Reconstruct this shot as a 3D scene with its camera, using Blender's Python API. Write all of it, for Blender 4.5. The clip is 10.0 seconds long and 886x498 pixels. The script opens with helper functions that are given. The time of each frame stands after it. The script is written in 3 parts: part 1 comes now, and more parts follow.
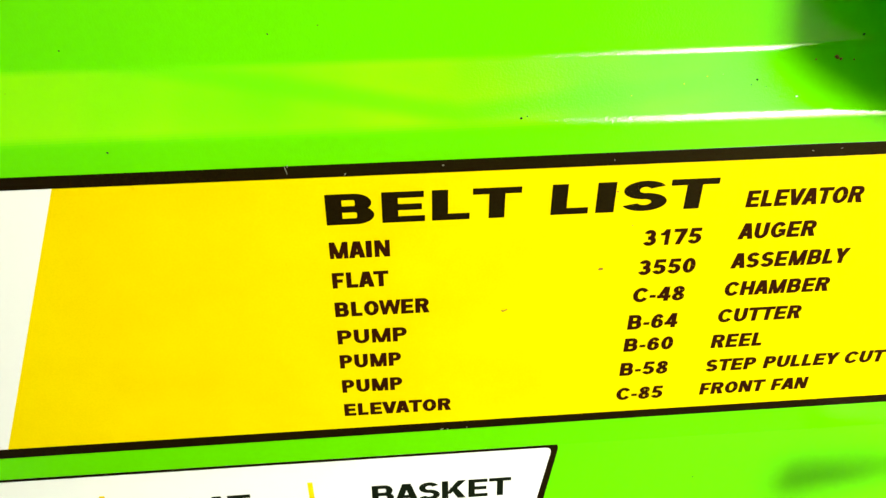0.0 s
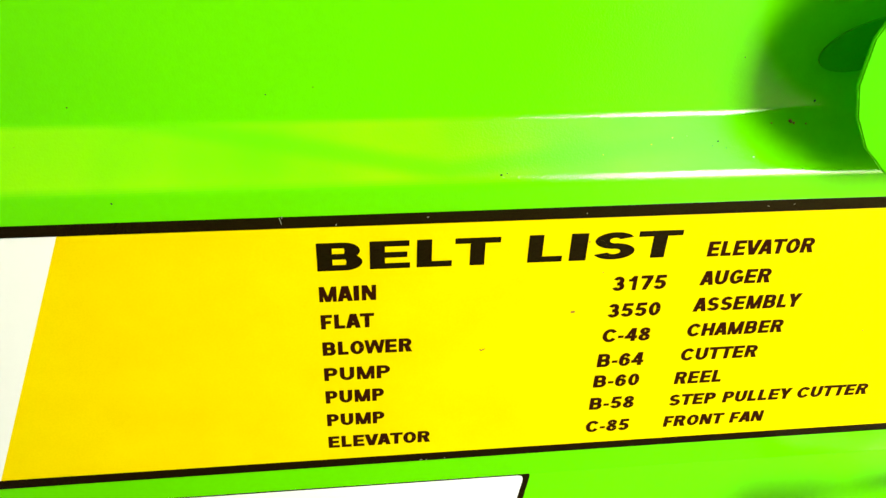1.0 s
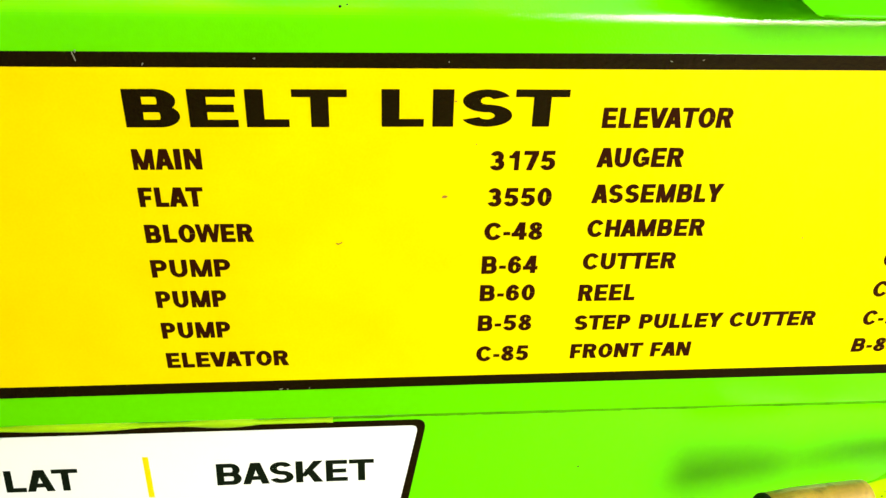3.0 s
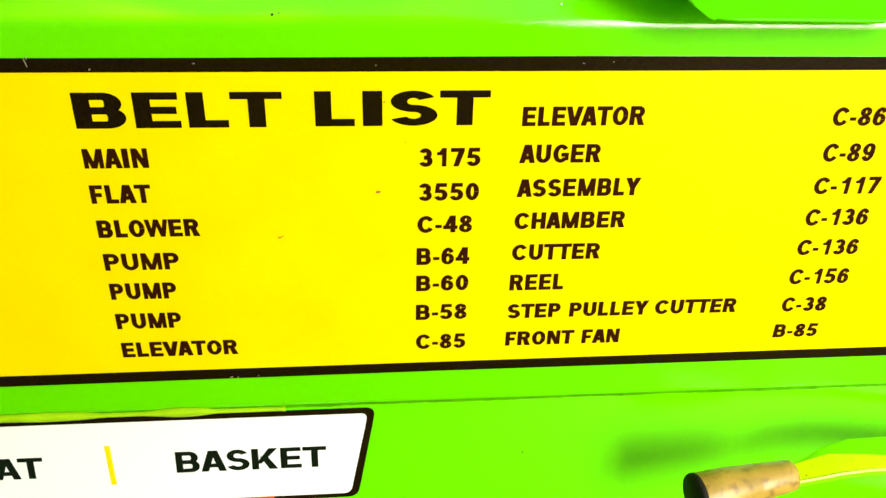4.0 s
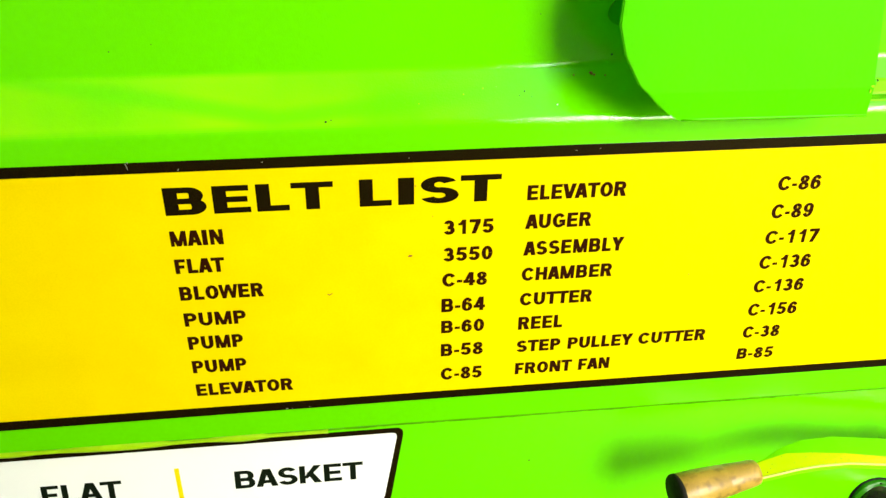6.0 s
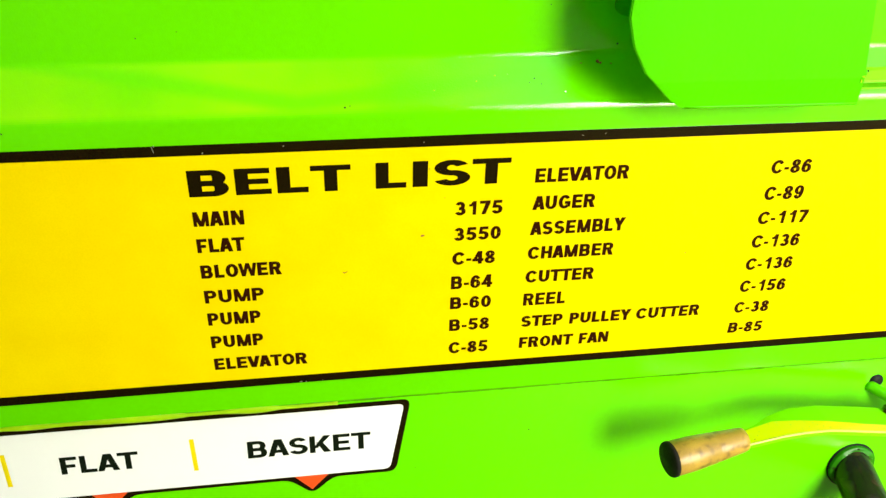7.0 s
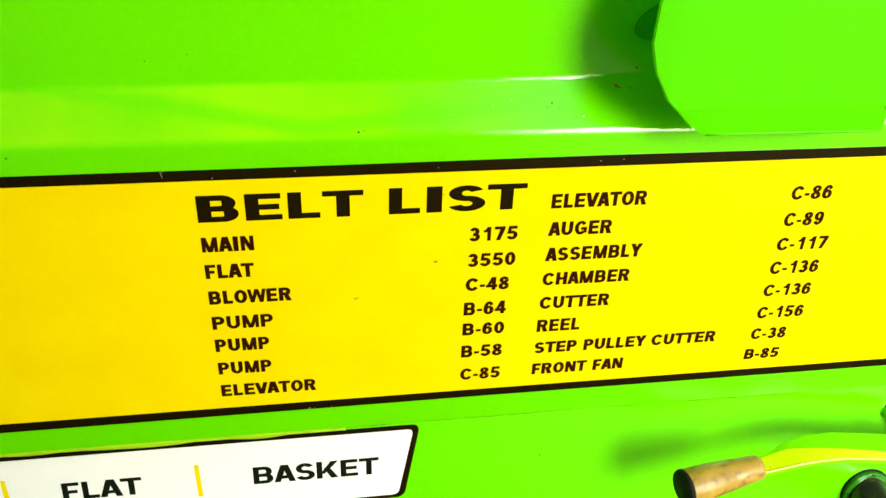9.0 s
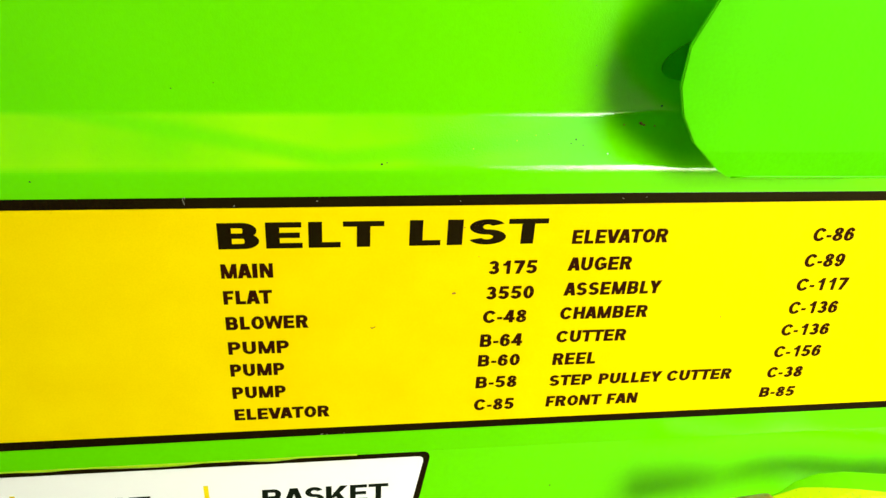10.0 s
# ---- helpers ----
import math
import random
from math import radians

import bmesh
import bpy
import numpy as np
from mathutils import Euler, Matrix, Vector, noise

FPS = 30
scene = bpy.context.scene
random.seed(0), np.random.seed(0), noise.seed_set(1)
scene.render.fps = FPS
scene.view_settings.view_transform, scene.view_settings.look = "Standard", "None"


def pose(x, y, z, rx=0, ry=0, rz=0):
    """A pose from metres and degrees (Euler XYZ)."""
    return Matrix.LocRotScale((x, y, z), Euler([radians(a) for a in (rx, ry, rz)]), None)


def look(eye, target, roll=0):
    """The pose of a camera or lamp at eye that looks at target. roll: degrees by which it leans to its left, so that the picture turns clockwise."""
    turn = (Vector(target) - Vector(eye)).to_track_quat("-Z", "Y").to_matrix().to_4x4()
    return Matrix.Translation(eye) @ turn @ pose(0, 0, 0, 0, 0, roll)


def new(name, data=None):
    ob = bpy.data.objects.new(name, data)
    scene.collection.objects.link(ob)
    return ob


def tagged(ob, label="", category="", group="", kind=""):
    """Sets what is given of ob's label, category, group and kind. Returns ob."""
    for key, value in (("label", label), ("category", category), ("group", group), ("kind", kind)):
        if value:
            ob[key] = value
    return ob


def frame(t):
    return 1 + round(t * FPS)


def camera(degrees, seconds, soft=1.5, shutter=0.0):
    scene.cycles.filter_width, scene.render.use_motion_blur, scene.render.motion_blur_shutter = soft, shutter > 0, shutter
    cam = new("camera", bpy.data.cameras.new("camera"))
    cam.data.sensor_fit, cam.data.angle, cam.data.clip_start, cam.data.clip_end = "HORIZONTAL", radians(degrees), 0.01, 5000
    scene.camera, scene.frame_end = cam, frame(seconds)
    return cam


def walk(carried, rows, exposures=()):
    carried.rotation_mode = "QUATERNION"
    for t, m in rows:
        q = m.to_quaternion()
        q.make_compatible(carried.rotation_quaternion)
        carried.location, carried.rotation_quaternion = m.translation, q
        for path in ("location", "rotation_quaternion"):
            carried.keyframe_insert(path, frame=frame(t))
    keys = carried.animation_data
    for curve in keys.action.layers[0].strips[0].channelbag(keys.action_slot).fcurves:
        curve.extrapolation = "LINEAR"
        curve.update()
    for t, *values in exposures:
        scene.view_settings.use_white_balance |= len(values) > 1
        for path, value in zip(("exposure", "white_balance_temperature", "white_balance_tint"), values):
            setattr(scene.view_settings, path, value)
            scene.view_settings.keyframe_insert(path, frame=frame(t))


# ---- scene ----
cam = camera(54.76, 10.0, soft=1.35)
PATH = [
    (0, (0.0446, -0.5852, 1.6199), (0.1129, 0.2231, 1.0352), 0.08),
    (0.2, (0.0320, -0.5963, 1.6402), (0.1122, 0.2164, 1.0631), 0.79),
    (0.3, (0.0293, -0.6024, 1.6480), (0.1129, 0.2112, 1.0726), 1.12),
    (0.5, (0.0182, -0.6086, 1.6607), (0.1100, 0.2062, 1.0884), 1.61),
    (0.7, (0.0216, -0.6045, 1.6625), (0.1257, 0.2106, 1.0926), 2.13),
    (1, (0.0257, -0.6036, 1.6717), (0.1361, 0.2077, 1.0976), 2.27),
    (1.2, (0.0229, -0.6022, 1.6722), (0.1458, 0.2029, 1.0919), 2.75),
    (1.3, (0.0309, -0.6010, 1.6680), (0.1595, 0.1996, 1.0828), 3.05),
    (1.5, (0.0602, -0.5983, 1.6418), (0.2028, 0.1980, 1.0540), 3.67),
    (1.7, (0.0864, -0.5852, 1.5922), (0.2347, 0.2149, 1.0110), 4.10),
    (1.9, (0.1097, -0.5774, 1.5294), (0.2543, 0.2315, 0.9596), 4.21),
    (2, (0.1230, -0.5786, 1.5120), (0.2605, 0.2389, 0.9526), 4.10),
    (2.2, (0.1317, -0.5854, 1.5132), (0.2567, 0.2429, 0.9670), 3.88),
    (3.3, (0.1845, -0.5955, 1.4620), (0.2635, 0.2598, 0.9499), 1.86),
    (3.5, (0.1856, -0.5976, 1.4541), (0.2687, 0.2594, 0.9455), 1.89),
    (3.7, (0.1918, -0.6025, 1.4561), (0.2787, 0.2552, 0.9493), 1.92),
    (4, (0.2232, -0.6460, 1.4904), (0.3101, 0.2127, 0.9852), 1.71),
    (4.2, (0.2435, -0.6759, 1.5156), (0.3295, 0.1840, 1.0125), 1.39),
    (4.5, (0.2461, -0.6889, 1.5286), (0.3409, 0.1698, 1.0250), 1.40),
    (4.7, (0.2491, -0.6981, 1.5402), (0.3467, 0.1618, 1.0392), 1.37),
    (5, (0.2432, -0.7078, 1.5576), (0.3408, 0.1516, 1.0558), 1.34),
    (5.2, (0.2349, -0.7146, 1.5651), (0.3346, 0.1458, 1.0652), 1.32),
    (5.5, (0.2068, -0.7361, 1.5941), (0.3081, 0.1209, 1.0887), 1.21),
    (5.7, (0.1886, -0.7389, 1.6069), (0.2911, 0.1167, 1.0995), 0.91),
    (6.8, (0.1364, -0.7699, 1.6470), (0.2756, 0.0633, 1.1118), 1.83),
    (7, (0.1257, -0.7694, 1.6481), (0.2655, 0.0611, 1.1089), 2.00),
    (7.2, (0.1107, -0.7751, 1.6440), (0.2553, 0.0545, 1.1047), 2.16),
    (7.5, (0.1082, -0.7804, 1.6650), (0.2517, 0.0508, 1.1279), 2.23),
    (7.7, (0.1068, -0.7801, 1.6684), (0.2504, 0.0498, 1.1293), 2.26),
    (8, (0.1078, -0.7717, 1.6672), (0.2518, 0.0580, 1.1279), 2.40),
    (8.2, (0.1108, -0.7677, 1.6625), (0.2555, 0.0627, 1.1243), 2.45),
    (8.5, (0.1133, -0.7540, 1.6570), (0.2564, 0.0757, 1.1174), 2.37),
    (8.7, (0.1127, -0.7439, 1.6528), (0.2562, 0.0860, 1.1136), 2.42),
    (9, (0.1132, -0.7381, 1.6567), (0.2560, 0.0944, 1.1214), 2.41),
    (9.2, (0.1002, -0.7389, 1.6725), (0.2435, 0.0941, 1.1381), 2.45),
    (9.5, (0.1024, -0.7381, 1.6871), (0.2490, 0.0904, 1.1466), 2.86),
    (9.7, (0.1055, -0.7392, 1.6949), (0.2482, 0.0934, 1.1596), 2.97),
    (9.8, (0.1041, -0.7306, 1.6934), (0.2453, 0.1021, 1.1580), 3.07),
    (10, (0.1004, -0.7191, 1.6777), (0.2372, 0.1175, 1.1472), 3.88),
]
walk(cam, [(t, look(eye, target, roll)) for t, eye, target, roll in PATH], [(0.0, 1.3, 6550, 4), (4.0, 1.21, 6550, 4), (7.0, 1.16, 6550, 4), (9.0, 1.11, 6550, 4), (10.0, 1.05, 6550, 4)])

# ---- world and light ----
world = bpy.data.worlds.new("sky")
scene.world = world
world.use_nodes = True
wn = world.node_tree.nodes
sky = wn.new("ShaderNodeTexSky")
sky.sky_type = "NISHITA"
sky.sun_disc = False
sky.sun_elevation = radians(24)
sky.sun_rotation = radians(156)
sky.dust_density = 1.5
wn["Background"].inputs["Strength"].default_value = 0.136
world.node_tree.links.new(sky.outputs[0], wn["Background"].inputs["Color"])
sun = new("sun", bpy.data.lights.new("sun", "SUN"))
sun.data.energy = 1.87
sun.data.angle = radians(26)
sun.data.color = (1.0, 0.96, 0.88)
sun.matrix_world = look((1.69, -3.34, 2.73), (0.2, 0, 1.1))


# ---- materials ----
def material(name, base, rough=0.4, metal=0.0, vary=0.06, scale=6.0, bump=0.0, bump_scale=60.0, specular=0.5, spots=None, wave=0.0, lit_tone=None):
    """A surface with a broad and a fine variation of its colour, fine relief, and spots of dirt."""
    m = bpy.data.materials.new(name)
    m.use_nodes = True
    nt = m.node_tree
    n, link = nt.nodes, nt.links.new
    b = n["Principled BSDF"]
    b.inputs["Roughness"].default_value = rough
    b.inputs["Metallic"].default_value = metal
    b.inputs["Specular IOR Level"].default_value = specular
    pos = n.new("ShaderNodeNewGeometry").outputs["Position"]

    def noise_node(size, detail=3.0):
        t = n.new("ShaderNodeTexNoise")
        t.inputs["Scale"].default_value = size
        t.inputs["Detail"].default_value = detail
        link(pos, t.inputs["Vector"])
        return t.outputs["Fac"]

    def mix(fac, a, c):
        x = n.new("ShaderNodeMix")
        x.data_type = "RGBA"
        if isinstance(fac, float):
            x.inputs[0].default_value = fac
        else:
            link(fac, x.inputs[0])
        for socket, v in ((x.inputs[6], a), (x.inputs[7], c)):
            if isinstance(v, tuple):
                socket.default_value = (*v, 1)
            else:
                link(v, socket)
        return x.outputs[2]

    def tone(k):
        return tuple(min(1.0, v * k) for v in base)

    broad = mix(noise_node(scale), tone(1 - vary), tone(1 + vary))
    fine = n.new("ShaderNodeMix")
    fine.data_type = "RGBA"
    fine.blend_type = "MULTIPLY"
    fine.inputs[0].default_value = vary
    link(broad, fine.inputs[6])
    link(noise_node(scale * 40), fine.inputs[7])
    colour = fine.outputs[2]
    if spots:
        shade, size, amount, *soft = spots
        ramp = n.new("ShaderNodeMapRange")
        ramp.inputs[1].default_value = amount
        ramp.inputs[2].default_value = amount + (soft[0] if soft else 0.03)
        link(noise_node(size, 1.0), ramp.inputs[0])
        colour = mix(ramp.outputs[0], colour, shade)
    # yellower colour on upward faces stands in for sunlight on the ledge
    if lit_tone:
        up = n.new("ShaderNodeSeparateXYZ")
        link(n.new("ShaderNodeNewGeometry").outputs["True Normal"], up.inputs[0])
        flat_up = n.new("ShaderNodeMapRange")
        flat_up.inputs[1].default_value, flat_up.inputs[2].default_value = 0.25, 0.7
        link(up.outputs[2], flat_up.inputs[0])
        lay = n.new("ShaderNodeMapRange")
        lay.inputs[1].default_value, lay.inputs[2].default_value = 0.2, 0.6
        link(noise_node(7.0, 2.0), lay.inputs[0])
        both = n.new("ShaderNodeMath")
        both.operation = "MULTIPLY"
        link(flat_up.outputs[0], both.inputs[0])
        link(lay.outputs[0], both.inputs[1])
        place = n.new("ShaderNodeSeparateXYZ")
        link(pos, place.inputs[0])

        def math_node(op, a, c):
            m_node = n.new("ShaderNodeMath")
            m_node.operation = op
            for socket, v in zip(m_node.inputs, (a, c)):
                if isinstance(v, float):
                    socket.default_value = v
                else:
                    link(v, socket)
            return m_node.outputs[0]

        # a shadow streak painted in: it falls towards x = 0.11 and rises again
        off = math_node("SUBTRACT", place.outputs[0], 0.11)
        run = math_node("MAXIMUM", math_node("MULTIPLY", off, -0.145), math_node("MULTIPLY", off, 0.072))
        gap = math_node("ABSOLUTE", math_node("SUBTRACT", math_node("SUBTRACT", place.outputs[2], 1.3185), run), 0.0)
        unlit = n.new("ShaderNodeMapRange")
        unlit.interpolation_type = "SMOOTHSTEP"
        unlit.inputs[1].default_value, unlit.inputs[2].default_value = 0.001, 0.0105
        unlit.inputs[3].default_value = 0.25
        link(gap, unlit.inputs[0])
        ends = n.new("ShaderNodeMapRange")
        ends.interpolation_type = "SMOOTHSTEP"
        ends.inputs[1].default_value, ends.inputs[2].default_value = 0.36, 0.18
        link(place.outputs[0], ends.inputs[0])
        layer = math_node("MULTIPLY", math_node("MULTIPLY", both.outputs[0], unlit.outputs[0]), ends.outputs[0])
        colour = mix(layer, colour, lit_tone)
    link(colour, b.inputs["Base Color"])
    rr = n.new("ShaderNodeMapRange")
    rr.inputs[3].default_value = rough * 0.8
    rr.inputs[4].default_value = min(1.0, rough * 1.25)
    link(noise_node(scale * 5), rr.inputs[0])
    link(rr.outputs[0], b.inputs["Roughness"])
    normal = None
    for strength, size in ((wave, 9.0), (bump, bump_scale)):
        if strength:
            bm_node = n.new("ShaderNodeBump")
            bm_node.inputs["Strength"].default_value = strength
            bm_node.inputs["Distance"].default_value = 0.002
            link(noise_node(size), bm_node.inputs["Height"])
            if normal:
                link(normal, bm_node.inputs["Normal"])
            normal = bm_node.outputs["Normal"]
    if normal:
        link(normal, b.inputs["Normal"])
    return m


GREEN = material("green_paint", (0.143, 0.76, 0.001), 0.045, lit_tone=(0.31, 0.80, 0.002), vary=0.09, scale=4, bump=0.1, bump_scale=600, wave=0.25, specular=0.7, spots=((0.05, 0.10, 0.01), 170, 0.83))
COVER = material("cover_green_paint", (0.10, 0.69, 0.001), 0.36, specular=0.12, vary=0.13, scale=8, bump=0.12, bump_scale=130)
YELLOW = material("yellow_film", (1.0, 0.72, 0.0), 0.3, specular=0.2, vary=0.1, scale=13, bump=0.04, bump_scale=220)
WHITE = material("white_film", (0.96, 0.97, 0.99), 0.3, vary=0.02, scale=6)
BLACK = material("black_film", (0.010, 0.0045, 0.0006), 0.2, specular=0.2, vary=0.2, scale=30, bump=0.22, bump_scale=240)
INK = material("dark_ink", (0.030, 0.0055, 0.001), 0.3, specular=0.08, vary=0.25, scale=60, bump=0.08, bump_scale=200)
INK_DARK = material("label_ink", (0.005, 0.009, 0.004), 0.35, specular=0.1, vary=0.25, scale=60)
DASH = material("yellow_ink", (0.9, 0.72, 0.0), 0.35, vary=0.03)
RED = material("red_ink", (0.85, 0.085, 0.012), 0.35, vary=0.04)
GRIP = material("brown_rubber", (0.60, 0.38, 0.06), 0.3, specular=0.6, vary=0.45, scale=45, bump=0.22, bump_scale=700, spots=((0.14, 0.075, 0.016), 90, 0.5, 0.3))
CAP = material("black_rubber", (0.012, 0.012, 0.008), 0.75, specular=0.2, vary=0.3, scale=40, bump=0.2, bump_scale=150)
LEVER = material("lever_green_paint", (0.23, 0.88, 0.003), 0.35, specular=0.2, vary=0.05, scale=14, bump=0.03, bump_scale=150)
# brightly lit tone of the lever's green as a colour; darker spots are wear
LEVER_EDGE = material("lit_yellow_paint", (0.62, 0.88, 0.001), 0.2, vary=0.06, scale=20, bump=0.15, bump_scale=200, spots=((0.3, 0.5, 0.01), 300, 0.70))
PIPE = material("dark_steel", (0.022, 0.018, 0.009), 0.17, specular=0.6, vary=0.5, scale=30, bump=0.35, bump_scale=80, spots=((0.06, 0.045, 0.02), 45, 0.52, 0.2))
# pale colour for the bright highlight along the lever's front edge
HIGHLIGHT_EDGE = material("highlight_edge", (0.75, 0.84, 0.12), 0.18, vary=0.1, scale=60, bump=0.15, bump_scale=300)
DARK_GREEN = material("dark_green_paint", (0.06, 0.50, 0.002), 0.2, specular=0.3, vary=0.2, scale=20)
END_PAINT = material("collar_paint", (0.03, 0.22, 0.004), 0.25, specular=0.2, vary=0.25, scale=40, bump=0.3, bump_scale=120, spots=((0.03, 0.06, 0.01), 70, 0.64, 0.06))
IRON = material("dark_iron", (0.008, 0.01, 0.008), 0.6, specular=0.2, vary=0.3, scale=30)
SEAL = material("green_sealant", (0.44, 0.80, 0.006), 0.35, specular=0.35, vary=0.25, scale=30, bump=0.3, bump_scale=60)
JOINT_GREEN = material("joint_green", (0.10, 0.44, 0.002), 0.8, specular=0.05, vary=0.5, scale=60)
RUST = material("rust", (0.40, 0.18, 0.04), 0.8, vary=0.4, scale=200)
# unseen ground: yellow tint and spots chosen for olive reflections in the paint
EARTH = material("tinted_earth", (0.13, 0.095, 0.014), 0.95, vary=0.4, scale=1.2, bump=0.5, bump_scale=12, spots=((0.21, 0.155, 0.025), 1.7, 0.45, 0.3))
STRAW = material("dry_straw", (0.80, 0.62, 0.10), 0.9, vary=0.35, scale=5, bump=0.8, bump_scale=60, spots=((0.35, 0.25, 0.04), 9, 0.6, 0.1))
PLASTER = material("plaster", (0.93, 0.75, 0.10), 0.9, vary=0.4, scale=1.1, bump=0.3, bump_scale=25)

# kept dark so that the added wall bounces little light
DARK_WALL = material("blocker_wall", (0.16, 0.145, 0.11), 0.9, vary=0.3, scale=2, bump=0.3, bump_scale=25)


# ---- part makers ----
def finish(ob, mat, parent=None, label="", smooth=False):
    ob.data.materials.append(mat)
    if smooth:
        for p in ob.data.polygons:
            p.use_smooth = True
    if parent:
        ob.parent = parent
    if label:
        tagged(ob, label)
    return ob


def part(name, bm, mat, parent=None, label="", smooth=False):
    me = bpy.data.meshes.new(name)
    bmesh.ops.recalc_face_normals(bm, faces=bm.faces)
    bm.to_mesh(me)
    bm.free()
    return finish(new(name, me), mat, parent, label, smooth)


def thing(name, label, category, kind="", group=""):
    return tagged(new(name), label, category, group, kind)


def prism(outline, y0, y1, place=None):
    """A plate with an outline in x and z, from y0 (front) to y1; place bends it onto another surface."""
    bm = bmesh.new()
    front = [bm.verts.new((x, y0, z)) for x, z in outline]
    back = [bm.verts.new((x, y1, z)) for x, z in outline]
    bm.faces.new(front)
    bm.faces.new(back[::-1])
    for i in range(len(outline)):
        j = (i + 1) % len(outline)
        bm.faces.new((front[i], back[i], back[j], front[j]))
    if place:
        for v in bm.verts:
            v.co = place(v.co)
    return bm


def rounded(points, r, steps=5):
    """An outline with its corners rounded by about r."""
    out = []
    for i, p in enumerate(points):
        p, a, b = Vector(p), Vector(points[i - 1]), Vector(points[(i + 1) % len(points)])
        d = min(r, (a - p).length * 0.45, (b - p).length * 0.45)
        s, e = p + (a - p).normalized() * d, p + (b - p).normalized() * d
        for k in range(steps + 1):
            t = k / steps
            out.append(tuple(s * (1 - t) ** 2 + p * 2 * t * (1 - t) + e * t * t))
    return out


def sweep(points, ring, closed_ends=True):
    """A tube along points: ring(i) gives the section's (side, up) pairs at point i."""
    bm = bmesh.new()
    rows = []
    for i, p in enumerate(points):
        p = Vector(p)
        way = (Vector(points[min(i + 1, len(points) - 1)]) - Vector(points[max(i - 1, 0)])).normalized()
        side = way.cross(Vector((0, 0, 1)) if abs(way.z) < 0.999 else Vector((0, 1, 0))).normalized()
        up = side.cross(way)
        rows.append([bm.verts.new(p + side * a + up * b) for a, b in ring(i)])
    for r0, r1 in zip(rows, rows[1:]):
        for k in range(len(r0)):
            j = (k + 1) % len(r0)
            bm.faces.new((r0[k], r0[j], r1[j], r1[k]))
    if closed_ends:
        bm.faces.new(rows[0][::-1])
        bm.faces.new(rows[-1])
    return bm


def circle(r, n=28):
    return [(r * math.cos(2 * math.pi * k / n), r * math.sin(2 * math.pi * k / n)) for k in range(n)]


def low(v):
    """From the upright plane onto the lower sheet, which leans outwards towards the ground."""
    return Vector((v.x, 0.037 + 0.16 * (v.z - 0.85) + v.y, v.z))


# ---- heavy grotesque capitals and figures, built from bars, slants and arcs in a unit box ----
WIDE = dict(zip("ABCEFGHIKLMNOPRSTUVWY-147", (74, 68, 78, 61, 56, 73, 69, 27, 76, 54, 83, 69, 72, 63, 70, 66, 70, 68, 77, 106, 76, 30, 42, 66, 60)))
GAP = dict(zip("ABCEFGHIKLMNOPRSTUVWY-147", (-3, 6, 0, 5, 4, 5, 6, 6, 3, 5, 6, 6, 4, 4, 4, 4, -1, 6, -4, -3, -4, 4, 13, 2, 5)))


def bar(x0, z0, x1, z1):
    return [[(x0, z0), (x1, z0), (x1, z1), (x0, z1)]]


def slant(b0, b1, z0, t0, t1, z1):
    return [[(b0, z0), (b1, z0), (t1, z1), (t0, z1)]]


def arc(cx, cz, rx, rz, s, b, start, end):
    n = max(4, int(abs(end - start) / 9))
    out = []
    for k in range(n):
        quad = []
        for a, shrink in ((k, 0), (k + 1, 0), (k + 1, 1), (k, 1)):
            w = radians(start + (end - start) * a / n)
            quad.append((cx + (rx - s * shrink) * math.cos(w), cz + (rz - b * shrink) * math.sin(w)))
        out.append(quad)
    return out


def bowl(s, b, z0, z1, right, rx):
    """The round side of B, P and R: two level bars and a half ring."""
    rz = (z1 - z0) / 2
    return bar(0, z0, right - rx, z0 + b) + bar(0, z1 - b, right - rx, z1) + arc(right - rx, z0 + rz, rx, rz, s, b, -90, 90)


